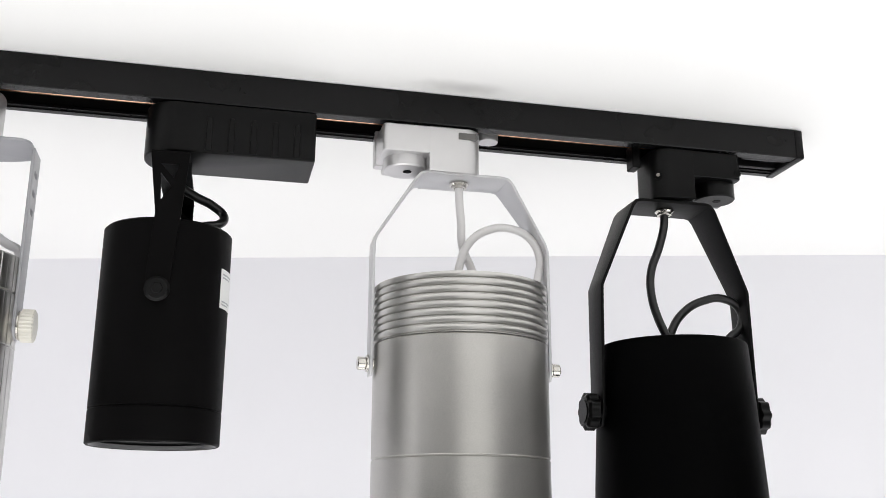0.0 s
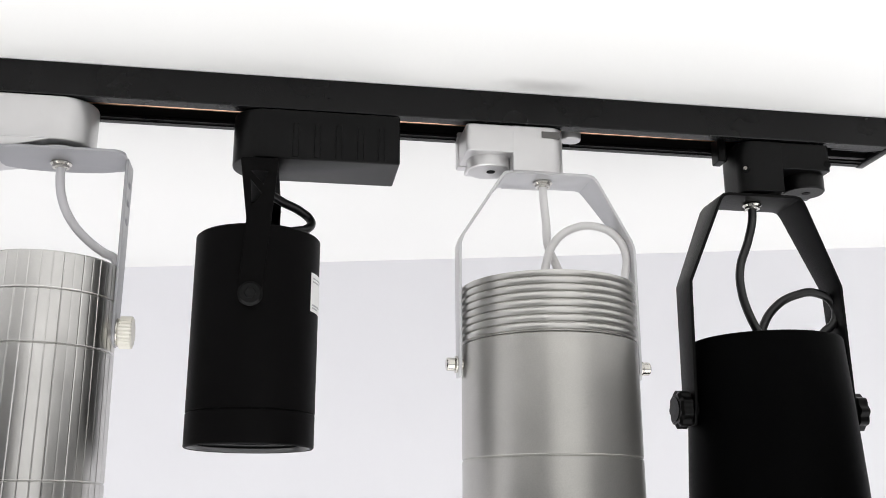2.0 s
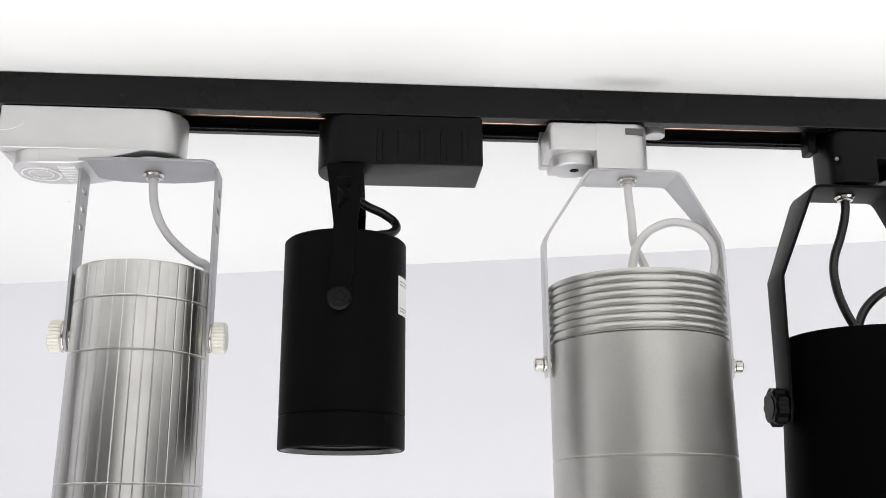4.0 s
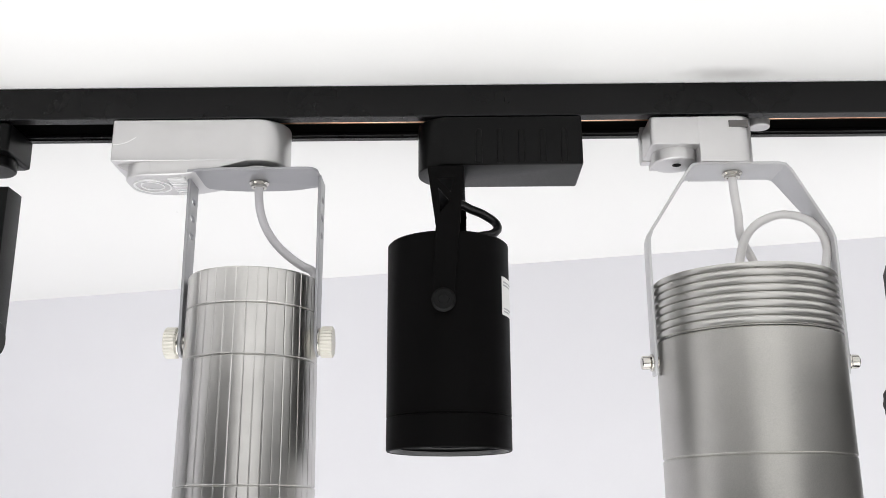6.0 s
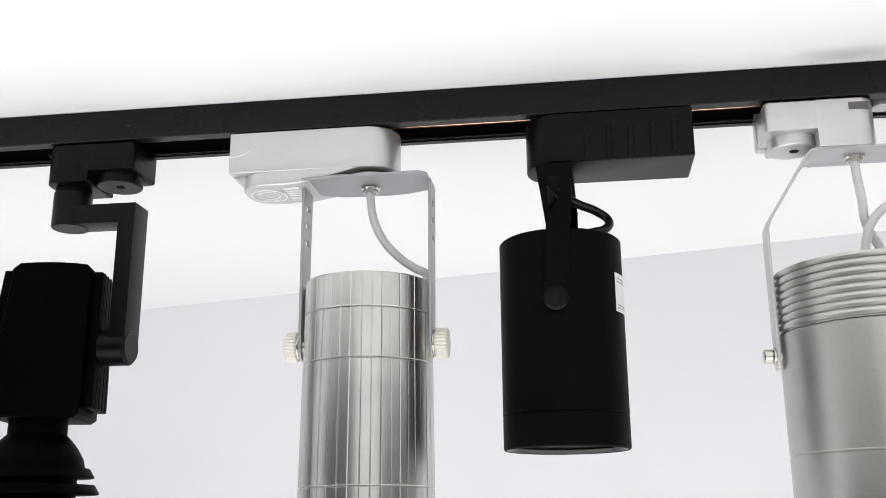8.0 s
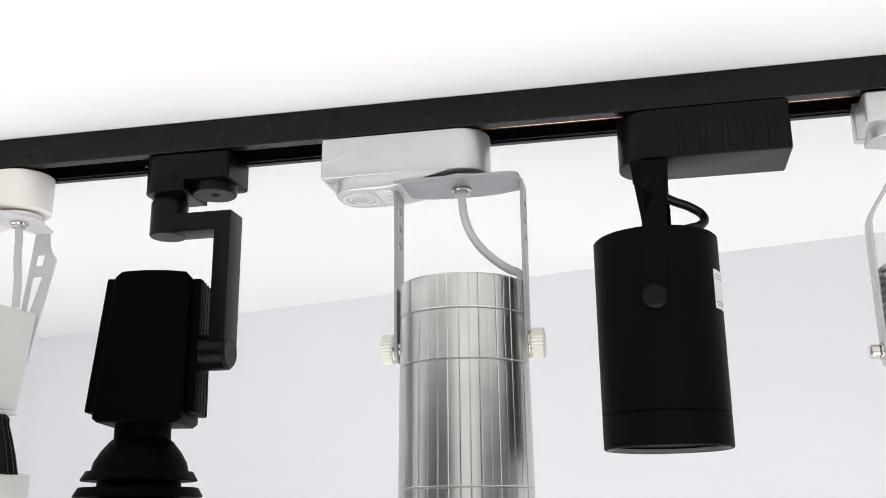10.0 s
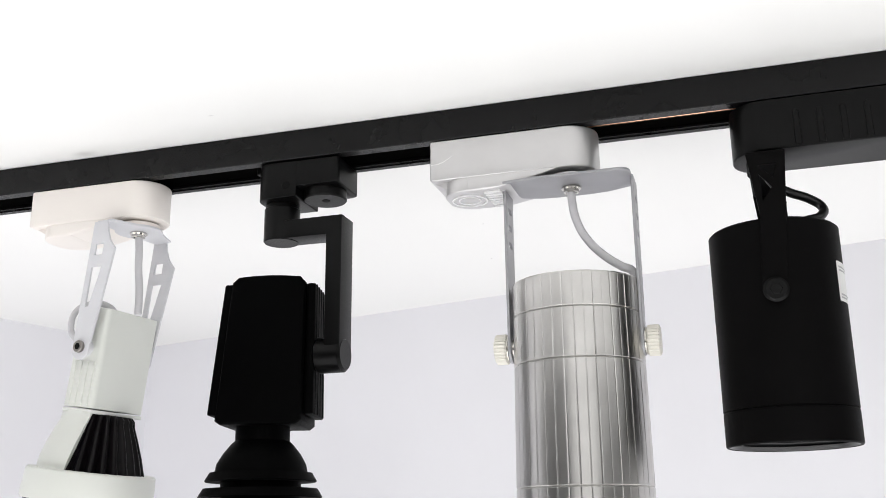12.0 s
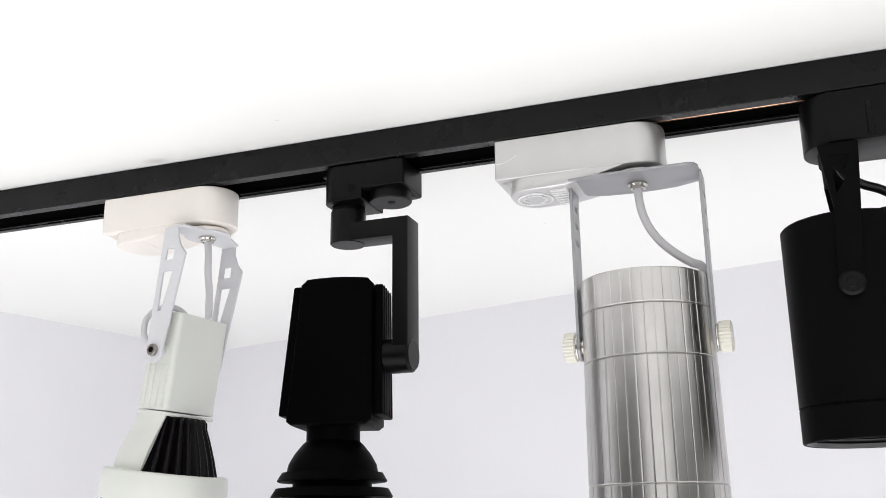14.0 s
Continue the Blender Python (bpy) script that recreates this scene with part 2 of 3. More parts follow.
def rod(a, b, r, seg=32, bevel=0.0004):
    """A short round bar from a to b with broken edges."""
    a, b = Vector(a), Vector(b)
    h = (b - a).length
    bm = lathe([(0, 0), (r - bevel, 0), (r, bevel), (r, h - bevel), (r - bevel, h), (0, h)], seg=seg)
    bm.transform(Matrix.Translation(a) @ (b - a).to_track_quat("Z", "Y").to_matrix().to_4x4())
    return bm


def toothed(a, b, r, teeth, depth, seg=6, bevel=0.0006, sharp=1.0):
    a, b = Vector(a), Vector(b)
    h = (b - a).length
    bm = lathe([(0, 0), (r - bevel * 1.5, 0), (r, bevel), (r, h - bevel), (r - bevel * 1.5, h), (0, h)], seg=teeth * seg,
               radius=lambda t: 1 - depth * (0.5 + 0.5 * math.cos(teeth * t)) ** sharp)
    bm.transform(Matrix.Translation(a) @ (b - a).to_track_quat("Z", "Y").to_matrix().to_4x4())
    return bm


# ---- the white booth and an unseen studio shell added round it ----
YC = 0.417          # middle line of the track
ZT = 0.658          # underside of the track
BOOTH = pose(-0.787, 0.983, 0, 0, 0, -14.7)   # inner corner; x along the back wall, y away from the booth


def booth(name, x0, x1, y0, y1, z0, z1, mat, label, category):
    bm = box(x0, x1, y0, y1, z0, z1)
    bm.transform(BOOTH)
    return setting(name, bm, mat, label, category)


# Ceiling and west wall run on unseen towards the camera to brighten metal reflections.
booth("ceiling", -0.03, 1.75, -1.05, 0.03, ZC, ZC + 0.018, M_CEIL, "smooth white painted board ceiling with the track screwed under it", "ceiling")
booth("wall_north", 0, 1.75, 0, 0.018, 0, ZC + 0.004, M_WALL, "plain white board wall behind the spotlights", "wall")
booth("wall_west", -0.018, 0, -1.05, 0.018, 0, ZC + 0.004, M_WALL, "plain white board side wall meeting the back wall", "wall")
# Unseen plinth, added below; its white top bounces light upwards.
booth("plinth", -0.03, 2.2, -1.7, 0.03, -0.8, 0, M_TABLE, "unseen white laminate plinth added under the display", "plinth")


# Unseen shell, added so light bounces and metal has grey to reflect.
def studio(name, x0, x1, y0, y1, z0, z1, label, category):
    return setting(name, box(x0, x1, y0, y1, z0, z1), M_ROOM, label, category)


studio("floor", -3, 3, -3.2, 2.2, -0.85, -0.8, "plain light grey floor of the unseen studio shell", "floor")
studio("ceiling_studio", -3, 3, -3.2, 2.2, 2.0, 2.05, "plain light grey ceiling of the unseen studio shell", "ceiling")
studio("wall_studio_south", -3, 3, -3.25, -3.2, -0.8, 2.0, "plain light grey wall of the unseen studio shell", "wall")
studio("wall_studio_north", -3, 3, 2.2, 2.25, -0.8, 2.0, "plain light grey wall of the unseen studio shell", "wall")
studio("wall_studio_west", -3.05, -3, -3.2, 2.2, -0.8, 2.0, "plain light grey wall of the unseen studio shell", "wall")
studio("wall_studio_east", 3, 3.05, -3.2, 2.2, -0.8, 2.0, "plain light grey wall of the unseen studio shell", "wall")

# ---- the track ----
X0, X1 = -0.680, 0.3095
Y0, Y1 = 0.400, 0.4345
track = thing("lighting_track", (-0.19, YC, ZC), "satin black surface-mounted lighting track under a white ceiling", "lighting track")
profile = [(Y0, ZC - 0.0005), (Y0, ZT + 0.0004), (Y0 + 0.0004, ZT), (Y0 + 0.0072, ZT), (Y0 + 0.0072, ZT + 0.0022), (Y0 + 0.0022, ZT + 0.0026), (Y0 + 0.0022, ZC - 0.0045),
           (Y1 - 0.0022, ZC - 0.0045), (Y1 - 0.0022, ZT + 0.0026), (Y1 - 0.0072, ZT + 0.0022), (Y1 - 0.0072, ZT + 0.0008), (Y1 - 0.0045, ZT + 0.0008), (Y1 - 0.0045, ZT), (Y1 - 0.0004, ZT),
           (Y1, ZT + 0.0004), (Y1, ZC - 0.0005)]
part("housing", prism(profile, X0, X1 - 0.005, "yz"), M_TRACK, track, "satin black extruded rail with a slot below")
part("insulator", join(box(X0, X1 - 0.006, Y1 - 0.0058, Y1 - 0.0023, ZT + 0.0032, ZC - 0.0048), box(X0, X1 - 0.006, Y0 + 0.0023, Y0 + 0.0058, ZT + 0.0032, ZC - 0.0048)), M_DARK, track)
part("conductor", rod((-0.21, Y1 - 0.0062, ZT + 0.0088), (X1 - 0.03, Y1 - 0.0062, ZT + 0.0092), 0.00085, 12, 0.0001), M_COPPER, track, "bright copper conductor in the slot")
part("conductor", rod((-0.21, Y0 + 0.0062, ZT + 0.0088), (X1 - 0.03, Y0 + 0.0062, ZT + 0.0092), 0.00085, 12, 0.0001), M_COPPER, track, "bright copper conductor in the slot")
part("end_cap", join(box(X1 - 0.005, X1, Y0 - 0.0006, Y1 + 0.0006, ZT - 0.0006, ZC - 0.0006, 0.0008),
                     box(X1 - 0.034, X1 - 0.0052, Y0 + 0.009, Y0 + 0.0125, ZT + 0.001, ZC - 0.005, 0.0004),
                     box(X1 - 0.034, X1 - 0.0052, Y1 - 0.0125, Y1 - 0.009, ZT + 0.001, ZC - 0.005, 0.0004),
                     box(X1 - 0.016, X1 - 0.0052, Y0 + 0.0127, Y1 - 0.0127, ZT + 0.004, ZC - 0.005, 0.0004)), M_TRACK, track, "black plastic end cap")


# ---- track adapters ----
def plan(x0, x1, y0, y1, left, right):
    """Outline from above, with rounded ends of those radii."""
    return (arc(x1 - right, y0 + right, right, -90, 0, 10) + arc(x1 - right, y1 - right, right, 0, 90, 10)
            + arc(x0 + left, y1 - left, left, 90, 180, 10) + arc(x0 + left, y0 + left, left, 180, 270, 10))


def small_adapter(lamp, xs, xe, split, dial, lever, mat, low, sign, dial_r=0.0115, dial_low=0.0036, flange=0.0008):
    """A short adapter: a deep block from xs to split, a shallow one on to xe with a turning dial below; sign +1: dial to the right."""
    a, b = (xs, split) if sign > 0 else (split, xs)
    shallow = ZT - 0.0165
    c, d = (split - 0.005, xe) if sign > 0 else (xe, split + 0.005)
    body = join(prism(plan(c, d, Y0 + 0.00125, Y1 - 0.00125, 0.003, 0.003), shallow, ZT - 0.0008, bevel=0.0008),
                prism(plan(a, b, Y0 + 0.0012, Y1 - 0.0012, 0.009 if sign > 0 else 0.0002, 0.0002 if sign > 0 else 0.009), low, ZT - 0.0006, bevel=0.0008))
    adapter = part("adapter", body, mat, lamp, "track adapter")
    part("locking_dial", join(rod((dial, YC, shallow + 0.001), (dial, YC, low + dial_low), dial_r, 40, 0.0007), box(dial - dial_r * 0.9, dial + dial_r * 0.9, YC + 0.001, Y1 - 0.002, low + 0.006, shallow, 0.0008)), mat, adapter)
    # Flat dark disc painting a hole's shade; nothing is cut.
    part("hole_shade_disc", join(rod((dial + 0.001, YC - 0.001, low + dial_low + 0.0002), (dial + 0.001, YC - 0.001, low + dial_low - 0.0003), 0.0024, 20, 0.0001)), M_DARK, adapter)
    part("locking_lever", prism(plan(lever[0], lever[1], YC - 0.0040, YC + 0.0060, lever[3], lever[3]), lever[2], ZT + 0.0045, bevel=0.0007), mat, adapter)
    back = xe + flange * sign
    part("rear_flange", box(min(back, xe - 0.012 * sign), max(back, xe - 0.012 * sign), Y1 - 0.0085, Y1 - 0.0018, low + 0.009, ZT + 0.004, 0.0012), mat, adapter)
    return adapter


def long_adapter(lamp, x0, x1, nut, mat, trim):
    """A long driver box, square at one end and round at the other, with a vented chin under its square end."""
    outline = plan(x0, x1, Y0, Y1, 0.0012, 0.0165)
    body = prism(outline, ZT - 0.024, ZT - 0.0006, bevel=0.0009)
    adapter = part("adapter", body, mat, lamp, "long driver box of the track adapter")
    side = [(x0 + 0.021, ZT - 0.0235), (x0 + 0.021, ZT - 0.0314), (nut - 0.037, ZT - 0.0314), (nut - 0.02, ZT - 0.0285), (nut - 0.002, ZT - 0.0235)]
    part("chin", join(prism(side, Y0 + 0.0003, Y1 - 0.0003, "xz", bevel=0.0009),
                      prism(plan(x0 + 0.0055, nut - 0.038, Y0 + 0.0005, Y1 - 0.0005, 0.0135, 0.002), ZT - 0.0317, ZT - 0.0236, bevel=0.0010),
                      prism([(x0 + 0.0006, ZT - 0.0236), (x0 + 0.0120, ZT - 0.0300), (x0 + 0.0120, ZT - 0.0236)], Y0 + 0.006, Y1 - 0.006, "xz", bevel=0.0005)), mat, adapter)
    if trim is not mat:
        cx = x0 + 0.0185
        ring = lathe([(0.0092, 0.0002), (0.0092, -0.0007), (0.0101, -0.0007), (0.0101, 0.0002)], (cx, YC), 48)
        ring2 = lathe([(0.0058, 0.0002), (0.0058, -0.0005), (0.0064, -0.0005), (0.0064, 0.0002)], (cx, YC), 40)
        emb = join(ring, ring2)
        emb.transform(Matrix.Translation((0, 0, ZT - 0.0317)))
        part("embossed_ring", emb, trim, adapter)
        for k in range(7):
            y = YC - 0.0115 + k * 0.0038
            part("vent_rib", box(cx + 0.0112, cx + 0.0205, y - 0.0008, y + 0.0008, ZT - 0.0328, ZT - 0.0312, 0.0003), trim, adapter)
        part("scuff_line", tube([(x0 + 0.0008, Y0 - 0.00003, ZT - 0.0148), (x0 + 0.006, Y0 - 0.00003, ZT - 0.0141), (x0 + 0.0095, Y0 - 0.00003, ZT - 0.0127), (x0 + 0.0128, Y0 - 0.00003, ZT - 0.0106)], 0.00017, 8), trim, adapter, "thin moulded curved line")
    part("swivel_neck", rod((nut, YC, ZT - 0.0255), (nut, YC, ZT - 0.0286), 0.0135, 40, 0.0005), mat, adapter)
    return adapter


def gland(lamp, x, z):
    part("cable_gland", join(rod((x, YC, z + 0.0003), (x, YC, z - 0.0020), 0.0054, 36, 0.0009),
                             lathe([(0.0026, z - 0.002), (0.0042, z - 0.002), (0.0042, z - 0.0032), (0.0032, z - 0.0036), (0.0026, z - 0.0032)], (x, YC), 32)), M_CHROME, lamp, "nickel cable gland")


def bolt(lamp, x, y, z, axis, out, r, length, mat, label):
    d = Vector(axis) * out
    p = Vector((x, y, z))
    knob = part("pivot_screw", rod(p, p + d * length, r, 28, 0.0005), mat, lamp, label)
    part("washer", rod(p - d * 0.0014, p, r * 1.28, 28, 0.0003), mat, knob)
    return knob


# ---- black cylinder spotlight with a short bracket ----
def black_short_lamp():
    cx, r = -0.0504, 0.0316
    lamp = thing("track_spotlight", (cx, YC, ZT), "matt black cylinder spotlight on a short bracket, white side sticker", "spotlight", "spotlights on the track")
    adapter = part("adapter", prism(plan(-0.0662, 0.0208, Y0 - 0.0005, Y1 + 0.0012, 0.0165, 0.0015), ZT - 0.0278, ZT - 0.0006, bevel=0.0009), M_BLACKPL, lamp, "long black driver box with raised ribs")
    for k in range(5):
        x = -0.0338 + 0.0112 * k
        part("raised_rib", prism([(x - 0.0018, ZT - 0.0268)] + [(x + 0.0018, ZT - 0.0268)] + arc(x, ZT - 0.0092, 0.0015, 0, 180, 8), Y0 - 0.0011, Y0 + 0.0005, "xz", bevel=0.0005), M_BLACKPL, adapter)
    zt = 0.6230
    yf, yb = YC - r - 0.0022, YC + r + 0.0022
    outline = [(-0.0604, zt), (-0.0418, zt), (-0.0441, 0.592), (-0.0462, 0.5655), (-0.0468, 0.556)] + arc(-0.0524, 0.5548, 0.0057, 0, -180, 14) + [(-0.0582, 0.556), (-0.0578, 0.5655), (-0.0562, 0.592)]
    outline_back = [(-0.0572, zt), (-0.0402, zt), (-0.0402, 0.592), (-0.0462, 0.5655), (-0.0468, 0.556)] + arc(-0.0524, 0.5548, 0.0057, 0, -180, 14) + [(-0.0582, 0.556), (-0.0570, 0.5655), (-0.0538, 0.592)]
    holes = [[(-0.0553, 0.6170), (-0.0466, 0.6170), (-0.0487, 0.6098)], [(-0.0550, 0.6122), (-0.0494, 0.6052), (-0.0541, 0.5985)]]
    bm = join(prism(outline, yf, yf + 0.0018, "xz", holes, 0.0004), prism(outline_back, yb - 0.0018, yb, "xz", [[(x + 0.0062, zz) for x, zz in hole] for hole in holes], 0.0004),
              prism([(-0.0600, yf + 0.0002), (-0.0420, yf + 0.0002), (-0.0404, yb - 0.0002), (-0.0570, yb - 0.0002)], zt - 0.0012, zt + 0.0008, bevel=0.0004),
              rod((-0.0506, YC, zt), (-0.0506, YC, ZT - 0.0276), 0.009, 32))
    part("bracket", bm, M_BLACKC, lamp, "black steel bracket with triangular cut-outs")
    for y, d in ((yf, -1), (yb, 1)):
        part("pivot_screw", join(rod((-0.0524, y, 0.5540), (-0.0524, y + d * 0.0030, 0.5540), 0.0060, 36, 0.0012), rod((-0.0524, y + d * 0.0026, 0.5540), (-0.0524, y + d * 0.0034, 0.5540), 0.0030, 6, 0.0004)), M_BLACKPL, lamp)
    top, bot = 0.5905, 0.4840
    part("body", lathe([(0, top), (r - 0.001, top), (r, top - 0.001), (r, 0.5010), (r - 0.0006, 0.5008), (r - 0.0006, 0.5003), (r, 0.4999), (r, bot + 0.0006), (r - 0.0006, bot),
                        (r - 0.0016, bot), (r - 0.0016, bot + 0.02), (0, bot + 0.02)], (cx, YC), 112), M_BLACKC, lamp, "matt black cylinder with a fine seam")
    part("threaded_rim", lathe([(r - 0.0017, bot + 0.0002), (r - 0.0028, bot + 0.0008), (r - 0.0036, bot + 0.0022), (r - 0.0026, bot + 0.0030), (r - 0.0036, bot + 0.0042), (r - 0.0026, bot + 0.0052), (r - 0.0038, bot + 0.0064),
                                (r - 0.0038, bot + 0.0140), (r - 0.0017, bot + 0.0140)], (cx, YC), 112), M_CABLEB, lamp, "black threaded front rim")
    part("front_lens", lathe([(0, bot + 0.0145), (r - 0.0026, bot + 0.0145), (r - 0.0026, bot + 0.0185), (0, bot + 0.0185)], (cx, YC), 64), M_GLASS, lamp)
    part("cable", tube([(-0.0505, YC, zt + 0.002), (-0.0475, YC + 0.004, 0.6195), (-0.0395, YC + 0.011, 0.6158), (-0.0300, YC + 0.013, 0.6118), (-0.0238, YC + 0.012, 0.6058), (-0.0255, YC + 0.008, 0.6005), (-0.0350, YC + 0.004, 0.5968), (-0.046, YC, 0.588)], 0.0024), M_CABLEB, lamp, "black round cable")
    a0, a1 = -31.0, 16.0
    sticker = part("sticker", lathe([(r + 0.00005, 0.5505), (r + 0.0002, 0.5505), (r + 0.0002, 0.5703), (r + 0.00005, 0.5703)], (cx, YC), 16, a0, a1 - a0, closed_ends=True), M_PAPER, lamp, "white paper sticker")
    for zz, e in ((0.5672, 14), (0.5655, 8), (0.5535, 12), (0.5520, 5)):
        part("printed_line", lathe([(r + 0.0002, zz), (r + 0.0003, zz), (r + 0.0003, zz + 0.0008), (r + 0.0002, zz + 0.0008)], (cx, YC), 8, a0 + 3, e + 8, closed_ends=True), M_PRINT, sticker)


# ---- satin silver spotlight with a ridged top ----
def silver_ridged_lamp():
    cx, r = 0.1022, 0.0463
    lamp = thing("track_spotlight", (cx, YC, ZT), "large satin silver cylinder spotlight with ridged top and yoke", "spotlight", "spotlights on the track", slide=0.0009)
    small_adapter(lamp, 0.1110, 0.0560, 0.0815, 0.0710, (0.1130, 0.1245, ZT - 0.0012, 0.0045), M_SILVERP, ZT - 0.0265, -1, 0.0120)
    # Grey block on the face, painting the shade inside a slot.
    part("slot_shade_block", box(0.0975, 0.1075, Y0 + 0.0008, Y0 + 0.003, ZT - 0.0072, ZT - 0.0035), M_SLOT, lamp)
    z = 0.6318
    w = 0.0125
    path = [(cx - 0.0484, 0.5215, YC - 0.0040, YC + 0.0040), (cx - 0.0484, 0.526, YC - 0.0055, YC + 0.0055), (cx - 0.0484, 0.585, YC - 0.0058, YC + 0.0058), (cx - 0.0482, 0.593, YC - 0.0060, YC + 0.0060), (cx - 0.0466, 0.5975, YC - 0.0064, YC + 0.0064),
            (cx - 0.0268, z - 0.0035, YC - w, YC + w), (cx - 0.0244, z - 0.0008, YC - w, YC + w), (cx - 0.021, z, YC - w, YC + w)]
    path = path + [(2 * cx - x, zz, a, b) for x, zz, a, b in reversed(path)]
    part("yoke", strip(path, 0.0016), M_SILVERB, lamp, "bent silver steel yoke")
    part("swivel_neck", rod((0.1015, YC, z), (0.1015, YC, ZT - 0.0264), 0.009, 32), M_SILVERP, lamp)
    gland(lamp, 0.1015, z - 0.0008)
    top = 0.5694
    prof = [(0, top - 0.0025), (r - 0.0035, top - 0.0025), (r - 0.0028, top), (r - 0.0006, top)]
    n, z1 = 8, 0.5388
    step = (top - z1) / n
    for k in range(n):
        zz = top - k * step
        prof += [(r + 0.0001, zz - step * 0.06), (r + 0.0003, zz - step * 0.25), (r + 0.0003, zz - step * 0.52), (r + 0.0001, zz - step * 0.72), (r - 0.0010, zz - step * 0.86), (r - 0.0010, zz - step * 0.94)]
    prof += [(r - 0.0002, z1 - 0.0002)]
    part("ridged_collar", lathe(prof + [(r - 0.004, z1 - 0.0002), (0, z1)], (cx, YC), 128), M_RIDGE, lamp, "turned aluminium collar with eight ridges")
    part("body", lathe([(0, z1 - 0.0004), (r - 0.0006, z1 - 0.0004), (r, z1 - 0.0011), (r, 0.4803), (r - 0.0006, 0.4797), (r - 0.0006, 0.4794), (r, 0.4788), (r, 0.4135), (r - 0.0008, 0.4125), (r - 0.003, 0.4125), (r - 0.003, 0.4300), (0, 0.4300)], (cx, YC), 128), M_SATIN, lamp, "satin sprayed aluminium cylinder")
    part("front_lens", lathe([(0, 0.4238), (r - 0.0035, 0.4238), (r - 0.0035, 0.4280), (0, 0.4280)], (cx, YC), 64), M_GLASS, lamp)
    for s in (-1, 1):
        x = cx + s * 0.0492
        bolt(lamp, x + s * 0.0014, YC, 0.5282, (1, 0, 0), s, 0.0035, 0.0045, M_CHROME, "nickel pivot screw")
        part("spacer", rod((cx + s * 0.0462, YC, 0.5282), (cx + s * 0.0478, YC, 0.5282), 0.003, 24, 0.0003), M_CHROME, lamp)
    part("cable", tube([(0.1015, YC, z - 0.001), (0.1018, YC, 0.6200), (0.1028, YC, 0.6080), (0.1040, YC + 0.002, 0.5950), (0.1100, YC + 0.004, 0.5820), (0.1150, YC + 0.006, 0.566)], 0.0023), M_CABLEW, lamp, "milky white round cable")
    part("cable", tube([(0.0990, YC - 0.004, 0.5660), (0.1010, YC - 0.004, 0.5830), (0.1070, YC - 0.003, 0.5965), (0.1180, YC - 0.002, 0.6045), (0.1310, YC, 0.6066), (0.1425, YC + 0.001, 0.6020), (0.1480, YC + 0.001, 0.5910), (0.1468, YC + 0.001, 0.5800), (0.1440, YC + 0.001, 0.5670)], 0.0023), M_CABLEW, lamp, "milky white cable loop")


